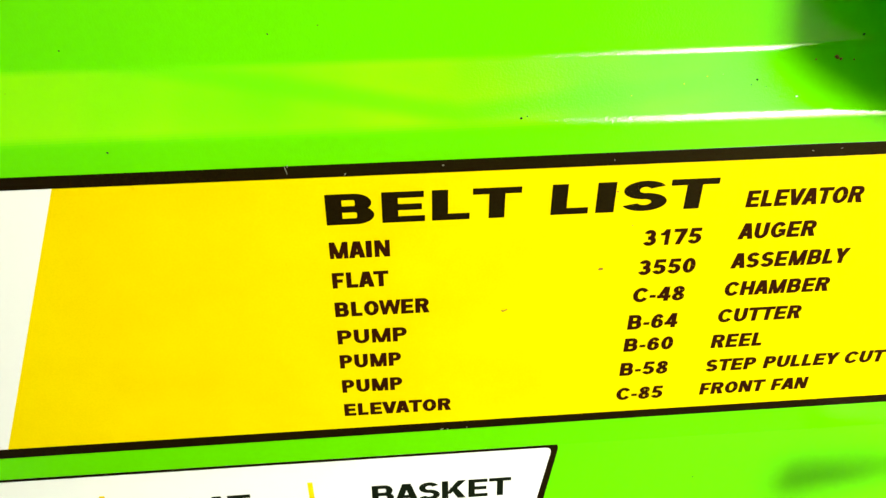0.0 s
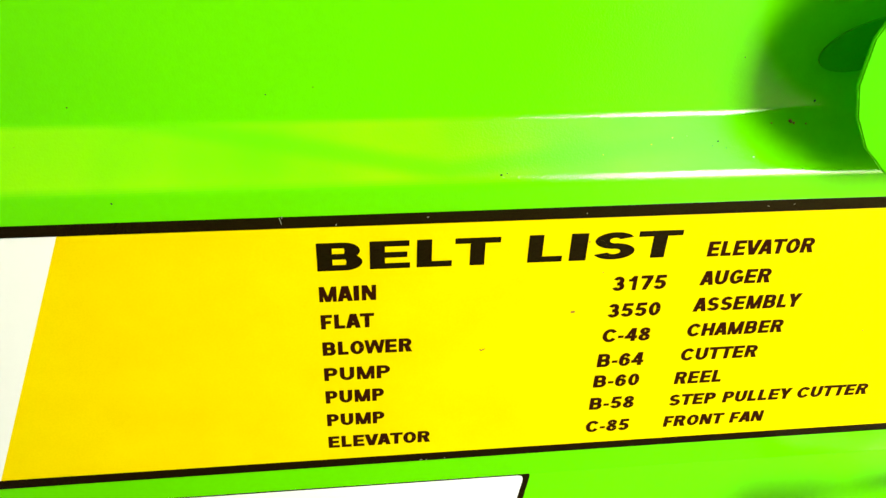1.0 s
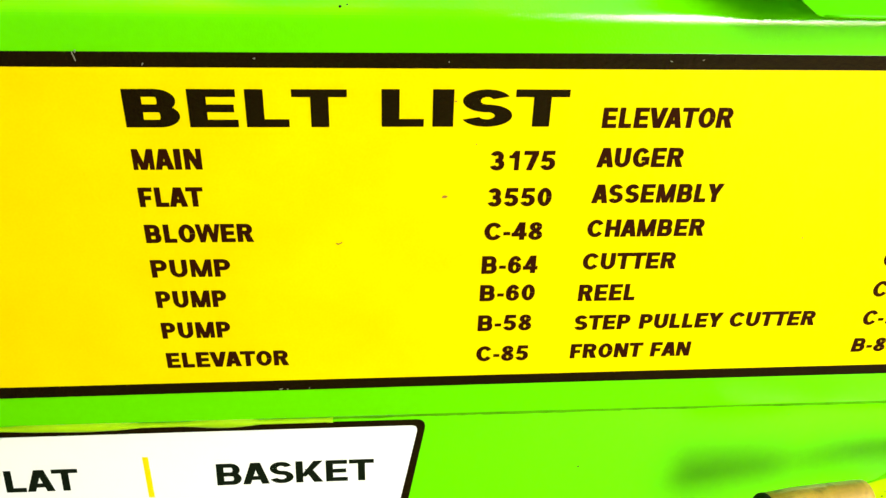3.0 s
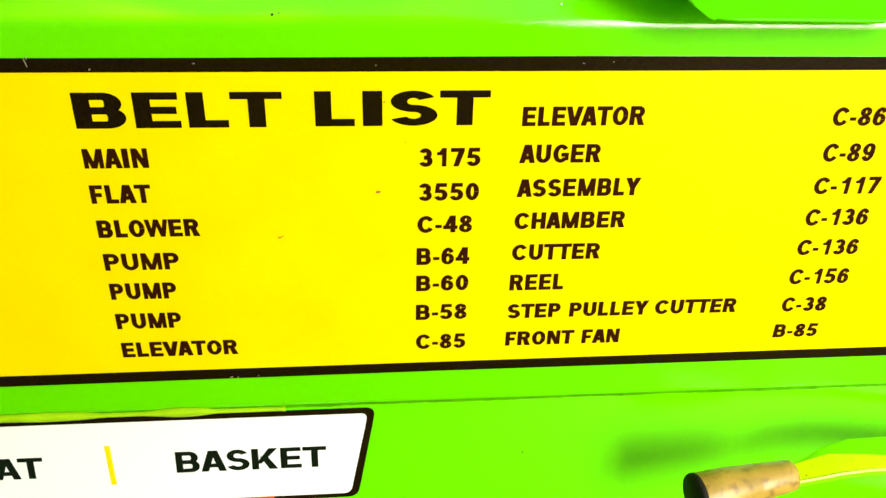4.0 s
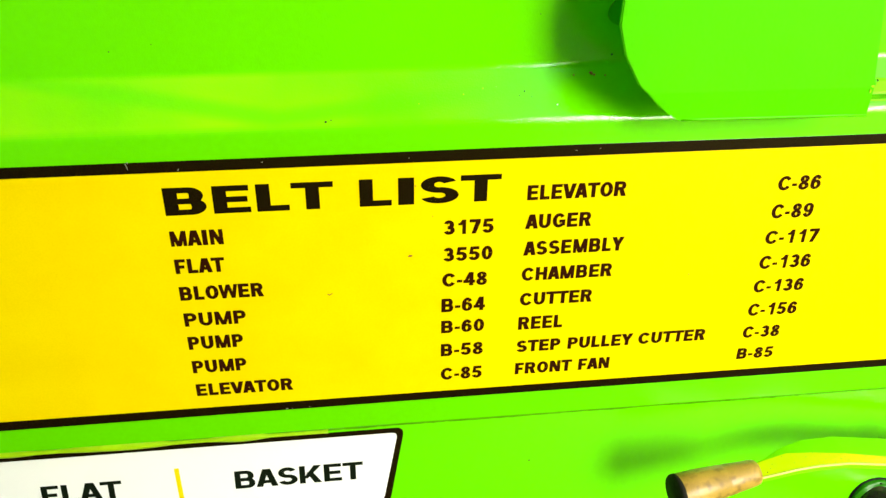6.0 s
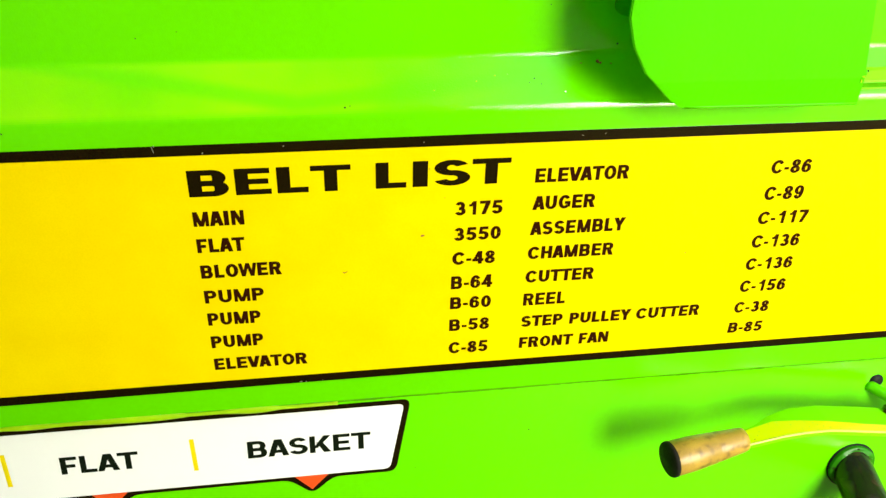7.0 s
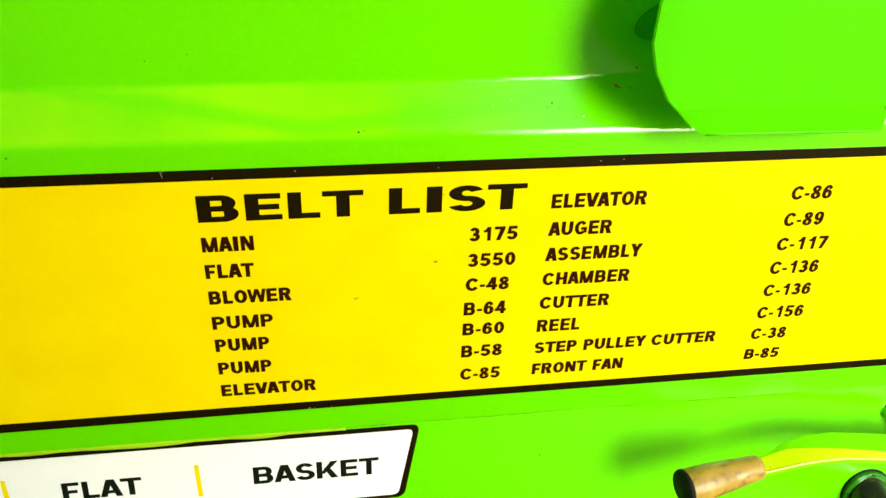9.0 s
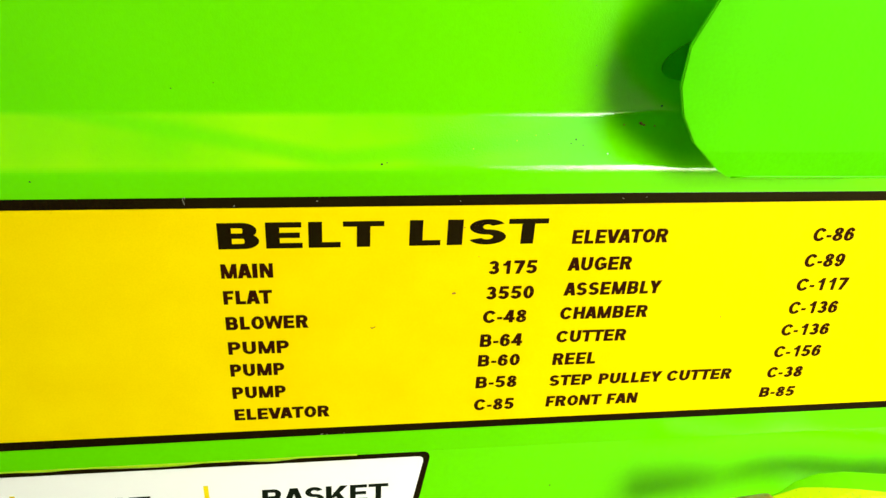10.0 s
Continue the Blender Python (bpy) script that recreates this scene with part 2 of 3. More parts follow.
def glyph(c, s, b):
    """The pieces of a character in a unit box, with upright strokes s wide and level ones b high."""
    stem, h, d = bar(0, 0, s, 1), 0.5 + b / 2, s * 1.08
    if c == "A":
        return slant(0, d, 0, 0.5 - d * 0.62, 0.5 + d * 0.38, 1) + slant(1 - d, 1, 0, 0.5 - d * 0.38, 0.5 + d * 0.62, 1) + bar(0.25, 0.19, 0.75, 0.19 + b)
    if c == "B":
        return stem + bowl(s, b, 0.5 - b / 2, 1, 0.95, 0.36) + bowl(s * 1.05, b, 0, h, 1, 0.38)
    if c == "C":
        return arc(0.5, 0.5, 0.5, 0.5, s, b, 33, 327)
    if c == "E":
        return stem + bar(0, 0, 1, b) + bar(0, 0.5 - b / 2, 0.93, h) + bar(0, 1 - b, 0.98, 1)
    if c == "F":
        return stem + bar(0, 0.47 - b / 2, 0.88, 0.47 + b / 2) + bar(0, 1 - b, 1, 1)
    if c == "G":
        return arc(0.5, 0.5, 0.5, 0.5, s, b, 35, 322) + bar(0.52, 0.55 - b, 1, 0.55) + bar(1 - s * 0.8, 0.13, 1, 0.5)
    if c == "H":
        return stem + bar(1 - s, 0, 1, 1) + bar(0, 0.5 - b / 2, 1, h)
    if c == "I":
        return bar(0, 0, 1, 1)
    if c == "K":
        return stem + slant(s * 0.6, s * 1.4, 0.28, 1 - d * 1.2, 1, 1) + slant(1 - d * 1.2, 1, 0, 0.32, 0.32 + d, 0.62)
    if c == "L":
        return stem + bar(0, 0, 1, b * 1.05)
    if c == "M":
        w = s * 0.82
        return bar(0, 0, w, 1) + bar(1 - w, 0, 1, 1) + slant(0.5 - w * 0.62, 0.5 + w * 0.5, 0, 0, w * 1.25, 1) + slant(0.5 - w * 0.5, 0.5 + w * 0.62, 0, 1 - w * 1.25, 1, 1)
    if c == "N":
        return bar(0, 0, s * 0.92, 1) + bar(1 - s * 0.92, 0, 1, 1) + slant(1 - d, 1, 0, 0, d, 1)
    if c in "O0":
        return arc(0.5, 0.5, 0.5, 0.5, s, b, 0, 360)
    if c == "P":
        return stem + bowl(s, b, 0.37, 1, 1, 0.42)
    if c == "R":
        return stem + bowl(s, b, 0.41, 1, 0.95, 0.38) + slant(1 - d * 1.1, 1.02, 0, 0.40, 0.40 + d, 0.45)
    if c == "S":
        r = h / 2
        return arc(0.49, 1 - r, 0.47, r, s, b, 22, 262) + arc(0.5, r, 0.5, r, s, b, -160, 82) + slant(0.42, 0.62, 0.5 - b / 2, 0.38, 0.58, h)
    if c == "T":
        return bar(0, 1 - b, 1, 1) + bar(0.5 - s / 2, 0, 0.5 + s / 2, 1)
    if c == "U":
        return bar(0, 0.38, s, 1) + bar(1 - s, 0.38, 1, 1) + arc(0.5, 0.4, 0.5, 0.4, s, b, 180, 360)
    if c == "V":
        return slant(0.5 - d * 0.6, 0.5 + d * 0.4, 0, 0, d, 1) + slant(0.5 - d * 0.4, 0.5 + d * 0.6, 0, 1 - d, 1, 1)
    if c == "W":
        w = s * 0.85
        return sum((slant(m - w / 2, m + w / 2, 0, t, t + w, 1) for m, t in ((0.26, 0), (0.26, 0.5 - w / 2), (0.74, 0.5 - w / 2), (0.74, 1 - w))), [])
    if c == "Y":
        return bar(0.5 - s / 2, 0, 0.5 + s / 2, 0.46) + slant(0.5 - s / 2, 0.5 + s / 2, 0.40, 0, d * 1.1, 1) + slant(0.5 - s / 2, 0.5 + s / 2, 0.40, 1 - d * 1.1, 1, 1)
    if c == "-":
        return bar(0, 0.27, 1, 0.27 + b * 0.9)
    if c == "1":
        return bar(1 - s, 0, 1, 1) + slant(0, 0.5, 0.62, 1 - s, 1, 1) + bar(0, 0.62, 1 - s, 0.78)
    if c == "3":
        r = h / 2
        return arc(0.47, 1 - r, 0.46, r, s, b, -80, 160) + arc(0.5, r, 0.5, r, s, b, -162, 80) + bar(0.36, 0.5 - b / 2, 0.6, h)
    if c == "4":
        return bar(0.86 - s, 0, 0.86, 1) + bar(0, 0.20, 1, 0.20 + b) + slant(0, s * 0.8, 0.22, 0.86 - s * 1.15, 0.86 - s * 0.1, 1)
    if c == "5":
        return bar(0.16, 1 - b, 0.94, 1) + slant(0.03, 0.03 + s * 0.8, 0.44, 0.14, 0.14 + s * 0.8, 1) + arc(0.48, 0.33, 0.52, 0.33, s, b * 0.95, -160, 138)
    if c == "6":
        return arc(0.5, 0.33, 0.5, 0.33, s, b * 0.85, 0, 360) + arc(0.52, 0.5, 0.52, 0.5, s, b, 32, 205)
    if c == "7":
        return bar(0, 1 - b, 1, 1) + slant(0.2, 0.2 + s, 0, 0.97 - s * 1.1, 1, 1 - b * 0.9)
    if c == "8":
        return arc(0.5, 0.745, 0.45, 0.255, s, b * 0.8, 0, 360) + arc(0.5, 0.28, 0.5, 0.28, s, b * 0.85, 0, 360)
    if c == "9":
        return [[(1 - x, 1 - z) for x, z in quad] for quad in glyph("6", s, b)]
    return bar(0, 0, 1, 1)


def lettering(text, x0, x1, z0, z1, y, mat, parent, stem, level, place=None):
    """A line of print that fills the given width and height, with strokes of the given widths in metres."""
    spans, at = [], 0.0
    for c in text:
        if c == " ":
            at += 40
            continue
        g, w = GAP.get(c, 5), WIDE.get(c, 60)
        at += g
        spans.append((c, at, at + w))
        at += w + g
    lo, k = spans[0][1], (x1 - x0) / (spans[-1][2] - spans[0][1])
    verts, faces = [], []
    for c, a, b in spans:
        wide, high = (b - a) * k, z1 - z0
        for n, quad in enumerate(glyph(c, min(stem / wide, 0.48), level / high)):
            first = len(verts)
            for u, v in quad:
                p = Vector((x0 + (a - lo) * k + u * wide, y - 0.000004 * n, z0 + v * high))
                verts.append(place(p) if place else p)
            faces.append(list(range(first, first + 4)))
    me = bpy.data.meshes.new("lettering")
    me.from_pydata(verts, [], faces)
    return finish(new("lettering", me), mat, parent)


# ---- ground and surroundings ----
bm = bmesh.new()
bmesh.ops.create_grid(bm, x_segments=40, y_segments=40, size=400)
tagged(part("ground", bm, EARTH), "packed earth yard, its yellow tint added for reflections", "ground", kind="structure")

# unseen straw sheet added so that the lower sheet reflects yellow
bm = bmesh.new()
rows = []
for i in range(61):
    x = -1.2 + 0.1 * i
    rows.append([bm.verts.new((x, y + 0.10 * noise.noise((x * 1.3, y * 2, 0)), h + 0.012 * noise.noise((x * 6, y * 6, 0)) * (h > 0))) for y, h in ((-1.56 - 0.06 * (x - 1), 0.0), (-1.60 - 0.06 * (x - 1), 0.022), (-1.9, 0.026), (-2.3, 0.026), (-2.8, 0.026), (-3.4, 0.024), (-3.85, 0.0))])
for p, q in zip(rows, rows[1:]):
    for k in range(6):
        bm.faces.new((p[k], p[k + 1], q[k + 1], q[k]))
tagged(part("reflection_straw", bm, STRAW, smooth=True), "unseen pale yellow straw added to tint the paint's reflections", "straw", kind="stuff")

# unseen wall added: tints the ledge's reflections and shades the left
bm = bmesh.new()
bmesh.ops.create_cube(bm, size=1, matrix=Matrix.Translation((-0.575, -4.1, 5.0)) @ Matrix.Diagonal((4.65, 0.2, 10.0, 1)))
tagged(part("reflected_wall", bm, PLASTER), "unseen ochre plaster wall added to shape reflections and shade", "wall", kind="structure")
# unseen wall added out of view to dim the left of the sign
bm = bmesh.new()
bmesh.ops.create_cube(bm, size=1, matrix=Matrix.Translation((-0.78, -1.20, 1.75)) @ Matrix.Diagonal((0.12, 2.3, 3.5, 1)))
tagged(part("blocking_wall", bm, DARK_WALL), "unseen dark wall added to block light from the left", "wall", kind="structure")


# ---- the machine's side ----
def sheet(name, profile, x0, x1, mat, parent, thick=0.003, nx=60, wobble=0.0004):
    """A folded steel sheet: a profile in y and z drawn along x, with a slight wave, and its thickness behind."""
    bm = bmesh.new()
    rows = []
    for depth in (0.0, thick):
        grid = []
        for i in range(nx + 1):
            x = x0 + (x1 - x0) * i / nx
            grid.append([bm.verts.new((x, y + depth + wobble * noise.noise((x * 3, z * 4, 0)), z)) for y, z in profile])
        rows.append(grid)
    for g in rows:
        for a, b in zip(g, g[1:]):
            for k in range(len(profile) - 1):
                bm.faces.new((a[k], b[k], b[k + 1], a[k + 1]))
    for i in range(nx):
        for k in (0, len(profile) - 1):
            bm.faces.new((rows[0][i][k], rows[1][i][k], rows[1][i + 1][k], rows[0][i + 1][k]))
    for i in (0, nx):
        for k in range(len(profile) - 1):
            bm.faces.new((rows[0][i][k], rows[0][i][k + 1], rows[1][i][k + 1], rows[1][i][k]))
    return part(name, bm, mat, parent, smooth=True)


def bend(points, radii, steps=6):
    """An open profile with rounded folds."""
    out = [points[0]]
    for a, p, b, r in zip(points, points[1:], points[2:], radii):
        a, p, b = Vector(a), Vector(p), Vector(b)
        s, e = p + (a - p).normalized() * r, p + (b - p).normalized() * r
        out += [tuple(s * (1 - t) ** 2 + p * 2 * t * (1 - t) + e * t * t) for t in (k / steps for k in range(steps + 1))]
    return out + [points[-1]]


machine = thing("harvester_side", "glossy bright green painted folded steel side of a harvester", "harvester")
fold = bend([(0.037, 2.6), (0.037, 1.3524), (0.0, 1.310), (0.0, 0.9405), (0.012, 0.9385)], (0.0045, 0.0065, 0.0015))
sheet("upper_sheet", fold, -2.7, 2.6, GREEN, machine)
bm = bmesh.new()
bmesh.ops.create_cube(bm, size=1, matrix=Matrix.Translation((-0.05, 0.87, 1.3)) @ Matrix.Diagonal((5.3, 1.6, 2.6, 1)))
part("body", bm, GREEN, machine)
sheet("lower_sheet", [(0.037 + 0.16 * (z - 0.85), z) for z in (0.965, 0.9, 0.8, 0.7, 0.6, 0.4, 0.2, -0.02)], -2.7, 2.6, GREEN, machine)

bm = bmesh.new()
for i in range(260):
    x = -0.72 + 0.0033 * i
    fade = min(1.0, max(0.0, (0.24 - x) / 0.12))
    r = 0.0006 + (0.0018 + 0.0062 * max(0.0, noise.noise((x * 14, 0.3, 0)) + 0.12)) * fade
    for k in range(6):
        a = math.pi * k / 5
        bm.verts.new((x, 0.037 + 0.16 * (0.0475 - r) - 0.0035 * math.sin(a), 0.8975 - r * math.cos(a)))
bm.verts.ensure_lookup_table()
for i in range(259):
    for k in range(5):
        bm.faces.new([bm.verts[j] for j in (6 * i + k, 6 * i + 6 + k, 6 * i + 7 + k, 6 * i + k + 1)])
part("sealant_bead", bm, SEAL, machine, "lumpy yellowish green sealant bead", True)


bm = bmesh.new()
row = []
for i in range(321):
    x = -0.1 + 0.0055 * i
    deep = 0.0013 + 0.0010 * noise.noise((x * 25, 1.7, 0)) + 0.0008 * noise.noise((x * 120, 0, 0))
    row.append([bm.verts.new(low(Vector((x, -0.0012, z)))) for z in (0.9012, 0.8996 - deep)])
for a, b in zip(row, row[1:]):
    bm.faces.new((a[0], a[1], b[1], b[0]))
part("seam", bm, JOINT_GREEN, machine, "dark green seam between the sheets")


def fleck(name, x, y, z, wide, high, mat, parent, turn=0.0, seed=0):
    """A thin ragged chip or crumb on an upright face."""
    rnd = random.Random(seed)
    ring = []
    for k in range(9):
        a, r = 2 * math.pi * k / 9, rnd.uniform(0.6, 1.1)
        u, v = wide * r * math.cos(a), high * r * math.sin(a)
        ring.append((x + u * math.cos(turn) - v * math.sin(turn), z + u * math.sin(turn) + v * math.cos(turn)))
    return part(name, prism(ring, y - 0.0007, y), mat, parent)


def crumb(name, x, y, z, r, mat, parent, flat=0.55, seed=0):
    """A small uneven grain that sits on the sheet."""
    bm = bmesh.new()
    bmesh.ops.create_icosphere(bm, subdivisions=2, radius=r)
    for v in bm.verts:
        v.co *= 0.8 + 0.5 * noise.noise(v.co / r + Vector((seed, 0, 0)))
        v.co = Vector((x + v.co.x, y + v.co.y * flat, z + v.co.z))
    return part(name, bm, mat, parent, smooth=True)


def ledge(z):
    return 0.037 * (z - 1.310) / 0.0424


for n, (x, z, r, mat) in enumerate(((0.4125, 1.3452, 0.0034, RUST), (0.4155, 1.3440, 0.0022, RUST), (0.4262, 1.3434, 0.0014, RUST), (0.3950, 1.3442, 0.0012, RUST), (0.3453, 1.3330, 0.0014, IRON), (0.3400, 1.3300, 0.0009, IRON), (0.352, 1.3285, 0.0008, IRON), (0.318, 1.337, 0.0008, RUST), (0.155, 1.3150, 0.0016, IRON), (0.160, 1.3160, 0.0010, IRON), (0.286, 1.332, 0.0013, LEVER_EDGE), (0.305, 1.336, 0.0012, LEVER_EDGE), (0.376, 1.322, 0.0014, WHITE), (0.243, 1.326, 0.0010, LEVER_EDGE))):
    crumb("grain", x, ledge(z) - 0.0004, z, r * 0.7, mat, machine, 0.7, n)
for n, (x, z, r) in enumerate(((0.4333, 1.3609, 0.0016), (-0.035, 1.376, 0.0010), (0.36, 1.402, 0.0008), (-0.27, 1.360, 0.0011))):
    crumb("grain", x, 0.0368, z, r * 0.75, IRON, machine, 0.4, 20 + n)
crumb("grain", -0.16, -0.0002, 1.301, 0.0011, IRON, machine, 0.4, 30)


def strip(name, section, x0, x1, label, mat):
    """A bar along the sloping ledge: its section in height and in distance out from the slope."""
    bm = bmesh.new()
    ring = [(0.037 * (z - 1.310) / 0.0424 - 0.753 * out, z + 0.658 * out) for z, out in section]
    ends = [[bm.verts.new((x, y, z)) for y, z in ring] for x in (x0, x1)]
    for k in range(len(ring)):
        j = (k + 1) % len(ring)
        bm.faces.new((ends[0][k], ends[1][k], ends[1][j], ends[0][j]))
    bm.faces.new(ends[0])
    bm.faces.new(ends[1][::-1])
    part(name, bm, mat, machine, label)


strip("edge_strip", [(1.3345, -0.002), (1.3215, -0.002), (1.3208, 0.0030), (1.3225, 0.0042), (1.3310, 0.0036), (1.3340, 0.0020)], 0.668, 2.5, "flat green strip along the ledge", LEVER)
# flat dark green strip in place of a groove's shade
strip("gap", [(1.3214, -0.001), (1.3178, -0.001), (1.3178, 0.0004), (1.3214, 0.0004)], 0.668, 2.5, "dark flat strip painted for the shaded groove below the strip", JOINT_GREEN)
strip("thin_ridge", [(1.3176, -0.001), (1.3158, -0.001), (1.3160, 0.0013), (1.3174, 0.0013)], 0.668, 2.5, "thin raised green seam", LEVER)

# ---- the belt list ----
S0, S1 = -0.62, 0.98
sign = thing("belt_list_sticker", "yellow vinyl belt list sticker with black border and lettering", "sticker")
part("border", prism(rounded([(S0, 0.9715), (0.30, 0.9758), (S1, 0.9764), (S1, 1.2830), (0.66, 1.2831), (0.40, 1.2841), (0.10, 1.2831), (S0, 1.2830)], 0.006), -0.0010, 0.0), BLACK, sign, "glossy black printed border")
part("yellow_film", prism([(-0.3228, 0.9862), (S1 - 0.011, 0.9882), (S1 - 0.011, 1.2722), (-0.2083, 1.2722)], -0.0016, -0.0004), YELLOW, sign, "bright yellow film")
part("white_film", prism([(S0 + 0.011, 0.9862), (-0.3228, 0.9862), (-0.2083, 1.2722), (S0 + 0.011, 1.2722)], -0.0016, -0.0004), WHITE, sign, "white slanted end of the film")
# each word: its start and end along x, its foot and its top
TITLE = [
    ("BELT", -0.0012, 0.1577, 1.2271, 1.2559),
    ("LIST", 0.1833, 0.3225, 1.2273, 1.2562),
]
NAMES = [
    ("MAIN", -0.0012, 0.0486, 1.1929, 1.2094),
    ("FLAT", -0.0012, 0.0464, 1.1613, 1.1775),
    ("BLOWER", -0.0012, 0.0814, 1.1292, 1.1452),
    ("PUMP", -0.0012, 0.0606, 1.0968, 1.1129),
    ("PUMP", -0.0012, 0.0546, 1.0669, 1.0830),
    ("PUMP", -0.0012, 0.0548, 1.0354, 1.0514),
    ("ELEVATOR", -0.0012, 0.1014, 1.0039, 1.0197),
]
FIGURES = [
    ("3175", 0.2662, 0.3168, 1.1908, 1.2068),
    ("3550", 0.2662, 0.3170, 1.1590, 1.1749),
    ("C-48", 0.2656, 0.3125, 1.1279, 1.1439),
    ("B-64", 0.2652, 0.3116, 1.0955, 1.1122),
    ("B-60", 0.2652, 0.3116, 1.0678, 1.0837),
    ("B-58", 0.2652, 0.3114, 1.0363, 1.0525),
    ("C-85", 0.2656, 0.3114, 1.0029, 1.0191),
]
MORE_NAMES = [
    ("ELEVATOR", 0.3500, 0.4514, 1.2260, 1.2421),
    ("AUGER", 0.3500, 0.4184, 1.1929, 1.2090),
    ("ASSEMBLY", 0.3500, 0.4568, 1.1612, 1.1774),
    ("CHAMBER", 0.3500, 0.4477, 1.1297, 1.1455),
    ("CUTTER", 0.3500, 0.4291, 1.0980, 1.1137),
    ("REEL", 0.3500, 0.3990, 1.0660, 1.0824),
    ("STEP PULLEY CUTTER", 0.3500, 0.5683, 1.0351, 1.0504),
    ("FRONT FAN", 0.3500, 0.4590, 1.0037, 1.0192),
]
MORE_FIGURES = [
    ("C-86", 0.6140, 0.6602, 1.2237, 1.2398),
    ("C-89", 0.6140, 0.6595, 1.1906, 1.2071),
    ("C-117", 0.6140, 0.6736, 1.1592, 1.1752),
    ("C-136", 0.6140, 0.6723, 1.1275, 1.1439),
    ("C-136", 0.6140, 0.6717, 1.0966, 1.1125),
    ("C-156", 0.6140, 0.6713, 1.0648, 1.0810),
    ("C-38", 0.6140, 0.6575, 1.0339, 1.0496),
    ("B-85", 0.6128, 0.6563, 1.0036, 1.0186),
]
for column, ink, stem, level in ((TITLE, BLACK, 0.0132, 0.0060), (NAMES, INK, 0.0044, 0.0036), (FIGURES, INK, 0.0044, 0.0036), (MORE_NAMES, INK, 0.0043, 0.0035), (MORE_FIGURES, INK, 0.0043, 0.0035)):
    for text, x0, x1, z0, z1 in column:
        lettering(text, x0, x1 + 0.0006, z0, z1 + 0.0006, -0.0018, ink, sign, stem, level)

CHIP = material("pale_scratch", (0.20, 0.20, 0.14), 0.6)
for n, (x, z, w, h, turn) in enumerate(((-0.029, 1.2800, 0.0004, 0.0045, 0.25), (-0.0275, 1.2835, 0.0006, 0.0012, 0), (0.0167, 1.2746, 0.0005, 0.0014, -0.5), (0.094, 1.2790, 0.0012, 0.0006, 0.2), (0.396, 1.2785, 0.0015, 0.0003, -0.3), (0.232, 1.2772, 0.0004, 0.0006, 0), (0.093, 0.9768, 0.0018, 0.0005, 0.1), (0.099, 0.9764, 0.0009, 0.0004, 0), (0.118, 0.9772, 0.0006, 0.0004, 0), (0.42, 1.2796, 0.0011, 0.00025, 0.5))):
    fleck("scratch", x, -0.001, z, w, h, CHIP, sign, turn, n)
for n, (x, z, w, h, turn) in enumerate(((0.2322, 1.1682, 0.0024, 0.0011, 0.1), (0.1496, 1.1268, 0.0030, 0.0004, 0.5), (0.1475, 1.1266, 0.0020, 0.0004, -0.15), (0.535, 1.1265, 0.0006, 0.0006, 0), (0.238, 1.2475, 0.0010, 0.0006, 0.1), (0.255, 1.2130, 0.0005, 0.0004, 0))):
    fleck("rust_speck", x, -0.0016, z, w, h, RUST, sign, turn, 20 + n)

# ---- the lever label ----
label = thing("lever_label", "white vinyl lever label with black outline and red pointers", "sticker")
L0 = -0.72
P1, P2 = 0.096, -0.157
outer = [(L0, 0.7853), (P2 - 0.0285, 0.7853), (P2, 0.7615), (P2 + 0.0285, 0.7853), (P1 - 0.0285, 0.7853), (P1, 0.7615), (P1 + 0.0285, 0.7853), (0.2065, 0.7853), (0.2275, 0.8945), (L0, 0.8945)]
part("outline", prism(rounded(outer, 0.011), -0.0010, 0.0, low), BLACK, label, "black printed outline")
part("white_film", prism(rounded([(L0 + 0.006, 0.7908), (0.1990, 0.7908), (0.2190, 0.8885), (L0 + 0.006, 0.8885)], 0.008), -0.0016, -0.0004, low), WHITE, label)
for p in (P1, P2):
    part("pointer", prism([(p - 0.0215, 0.7902), (p, 0.7685), (p + 0.0215, 0.7902)], -0.0015, -0.0004, low), RED, label, "orange-red pointer")
for x in (-0.0504, -0.2738):
    part("divider", prism([(x, 0.8145), (x + 0.0056, 0.8145), (x + 0.0038, 0.8618), (x - 0.0018, 0.8618)], -0.0019, -0.0015, low), DASH, label, "yellow divider bar")
lettering("FLAT", -0.2086, -0.1156, 0.8261, 0.8512, -0.0019, INK_DARK, label, 0.0071, 0.0047, low)
lettering("BASKET", 0.0178, 0.1743, 0.8259, 0.8512, -0.0019, INK_DARK, label, 0.0071, 0.0047, low)

# ---- the pulley cover ----
cover = thing("pulley_cover", "bright green painted sheet steel cover with a rounded end", "cover")
edge = [(0.4765, 1.3282), (0.4715, 1.3295), (0.455, 1.340), (0.4312, 1.362), (0.4155, 1.389), (0.4075, 1.416), (0.4085, 1.452), (0.425, 1.492), (0.452, 1.527), (0.495, 1.552), (0.56, 1.56), (0.612, 1.54), (0.632, 1.49), (0.6445, 1.418), (0.6542, 1.357), (0.6565, 1.3265)]
bm = prism(edge, -0.053, -0.0495)
bmesh.ops.bisect_plane(bm, geom=bm.verts[:] + bm.edges[:] + bm.faces[:], plane_co=(0, 0, 1.3535), plane_no=(0, 0, 1))
for v in bm.verts:  # the foot is pressed back a little below a crease
    drop = max(0.0, 1.3535 - v.co.z)
    v.co.y += 0.13 * drop
    v.co.z -= 0.085 * drop
bmesh.ops.bevel(bm, geom=[e for e in bm.edges if all(v.co.y < -0.05 for v in e.verts) and not all(abs(v.co.z - 1.3535) < 0.0001 for v in e.verts)], offset=0.0010, segments=2, affect="EDGES")
part("plate", bm, COVER, cover)
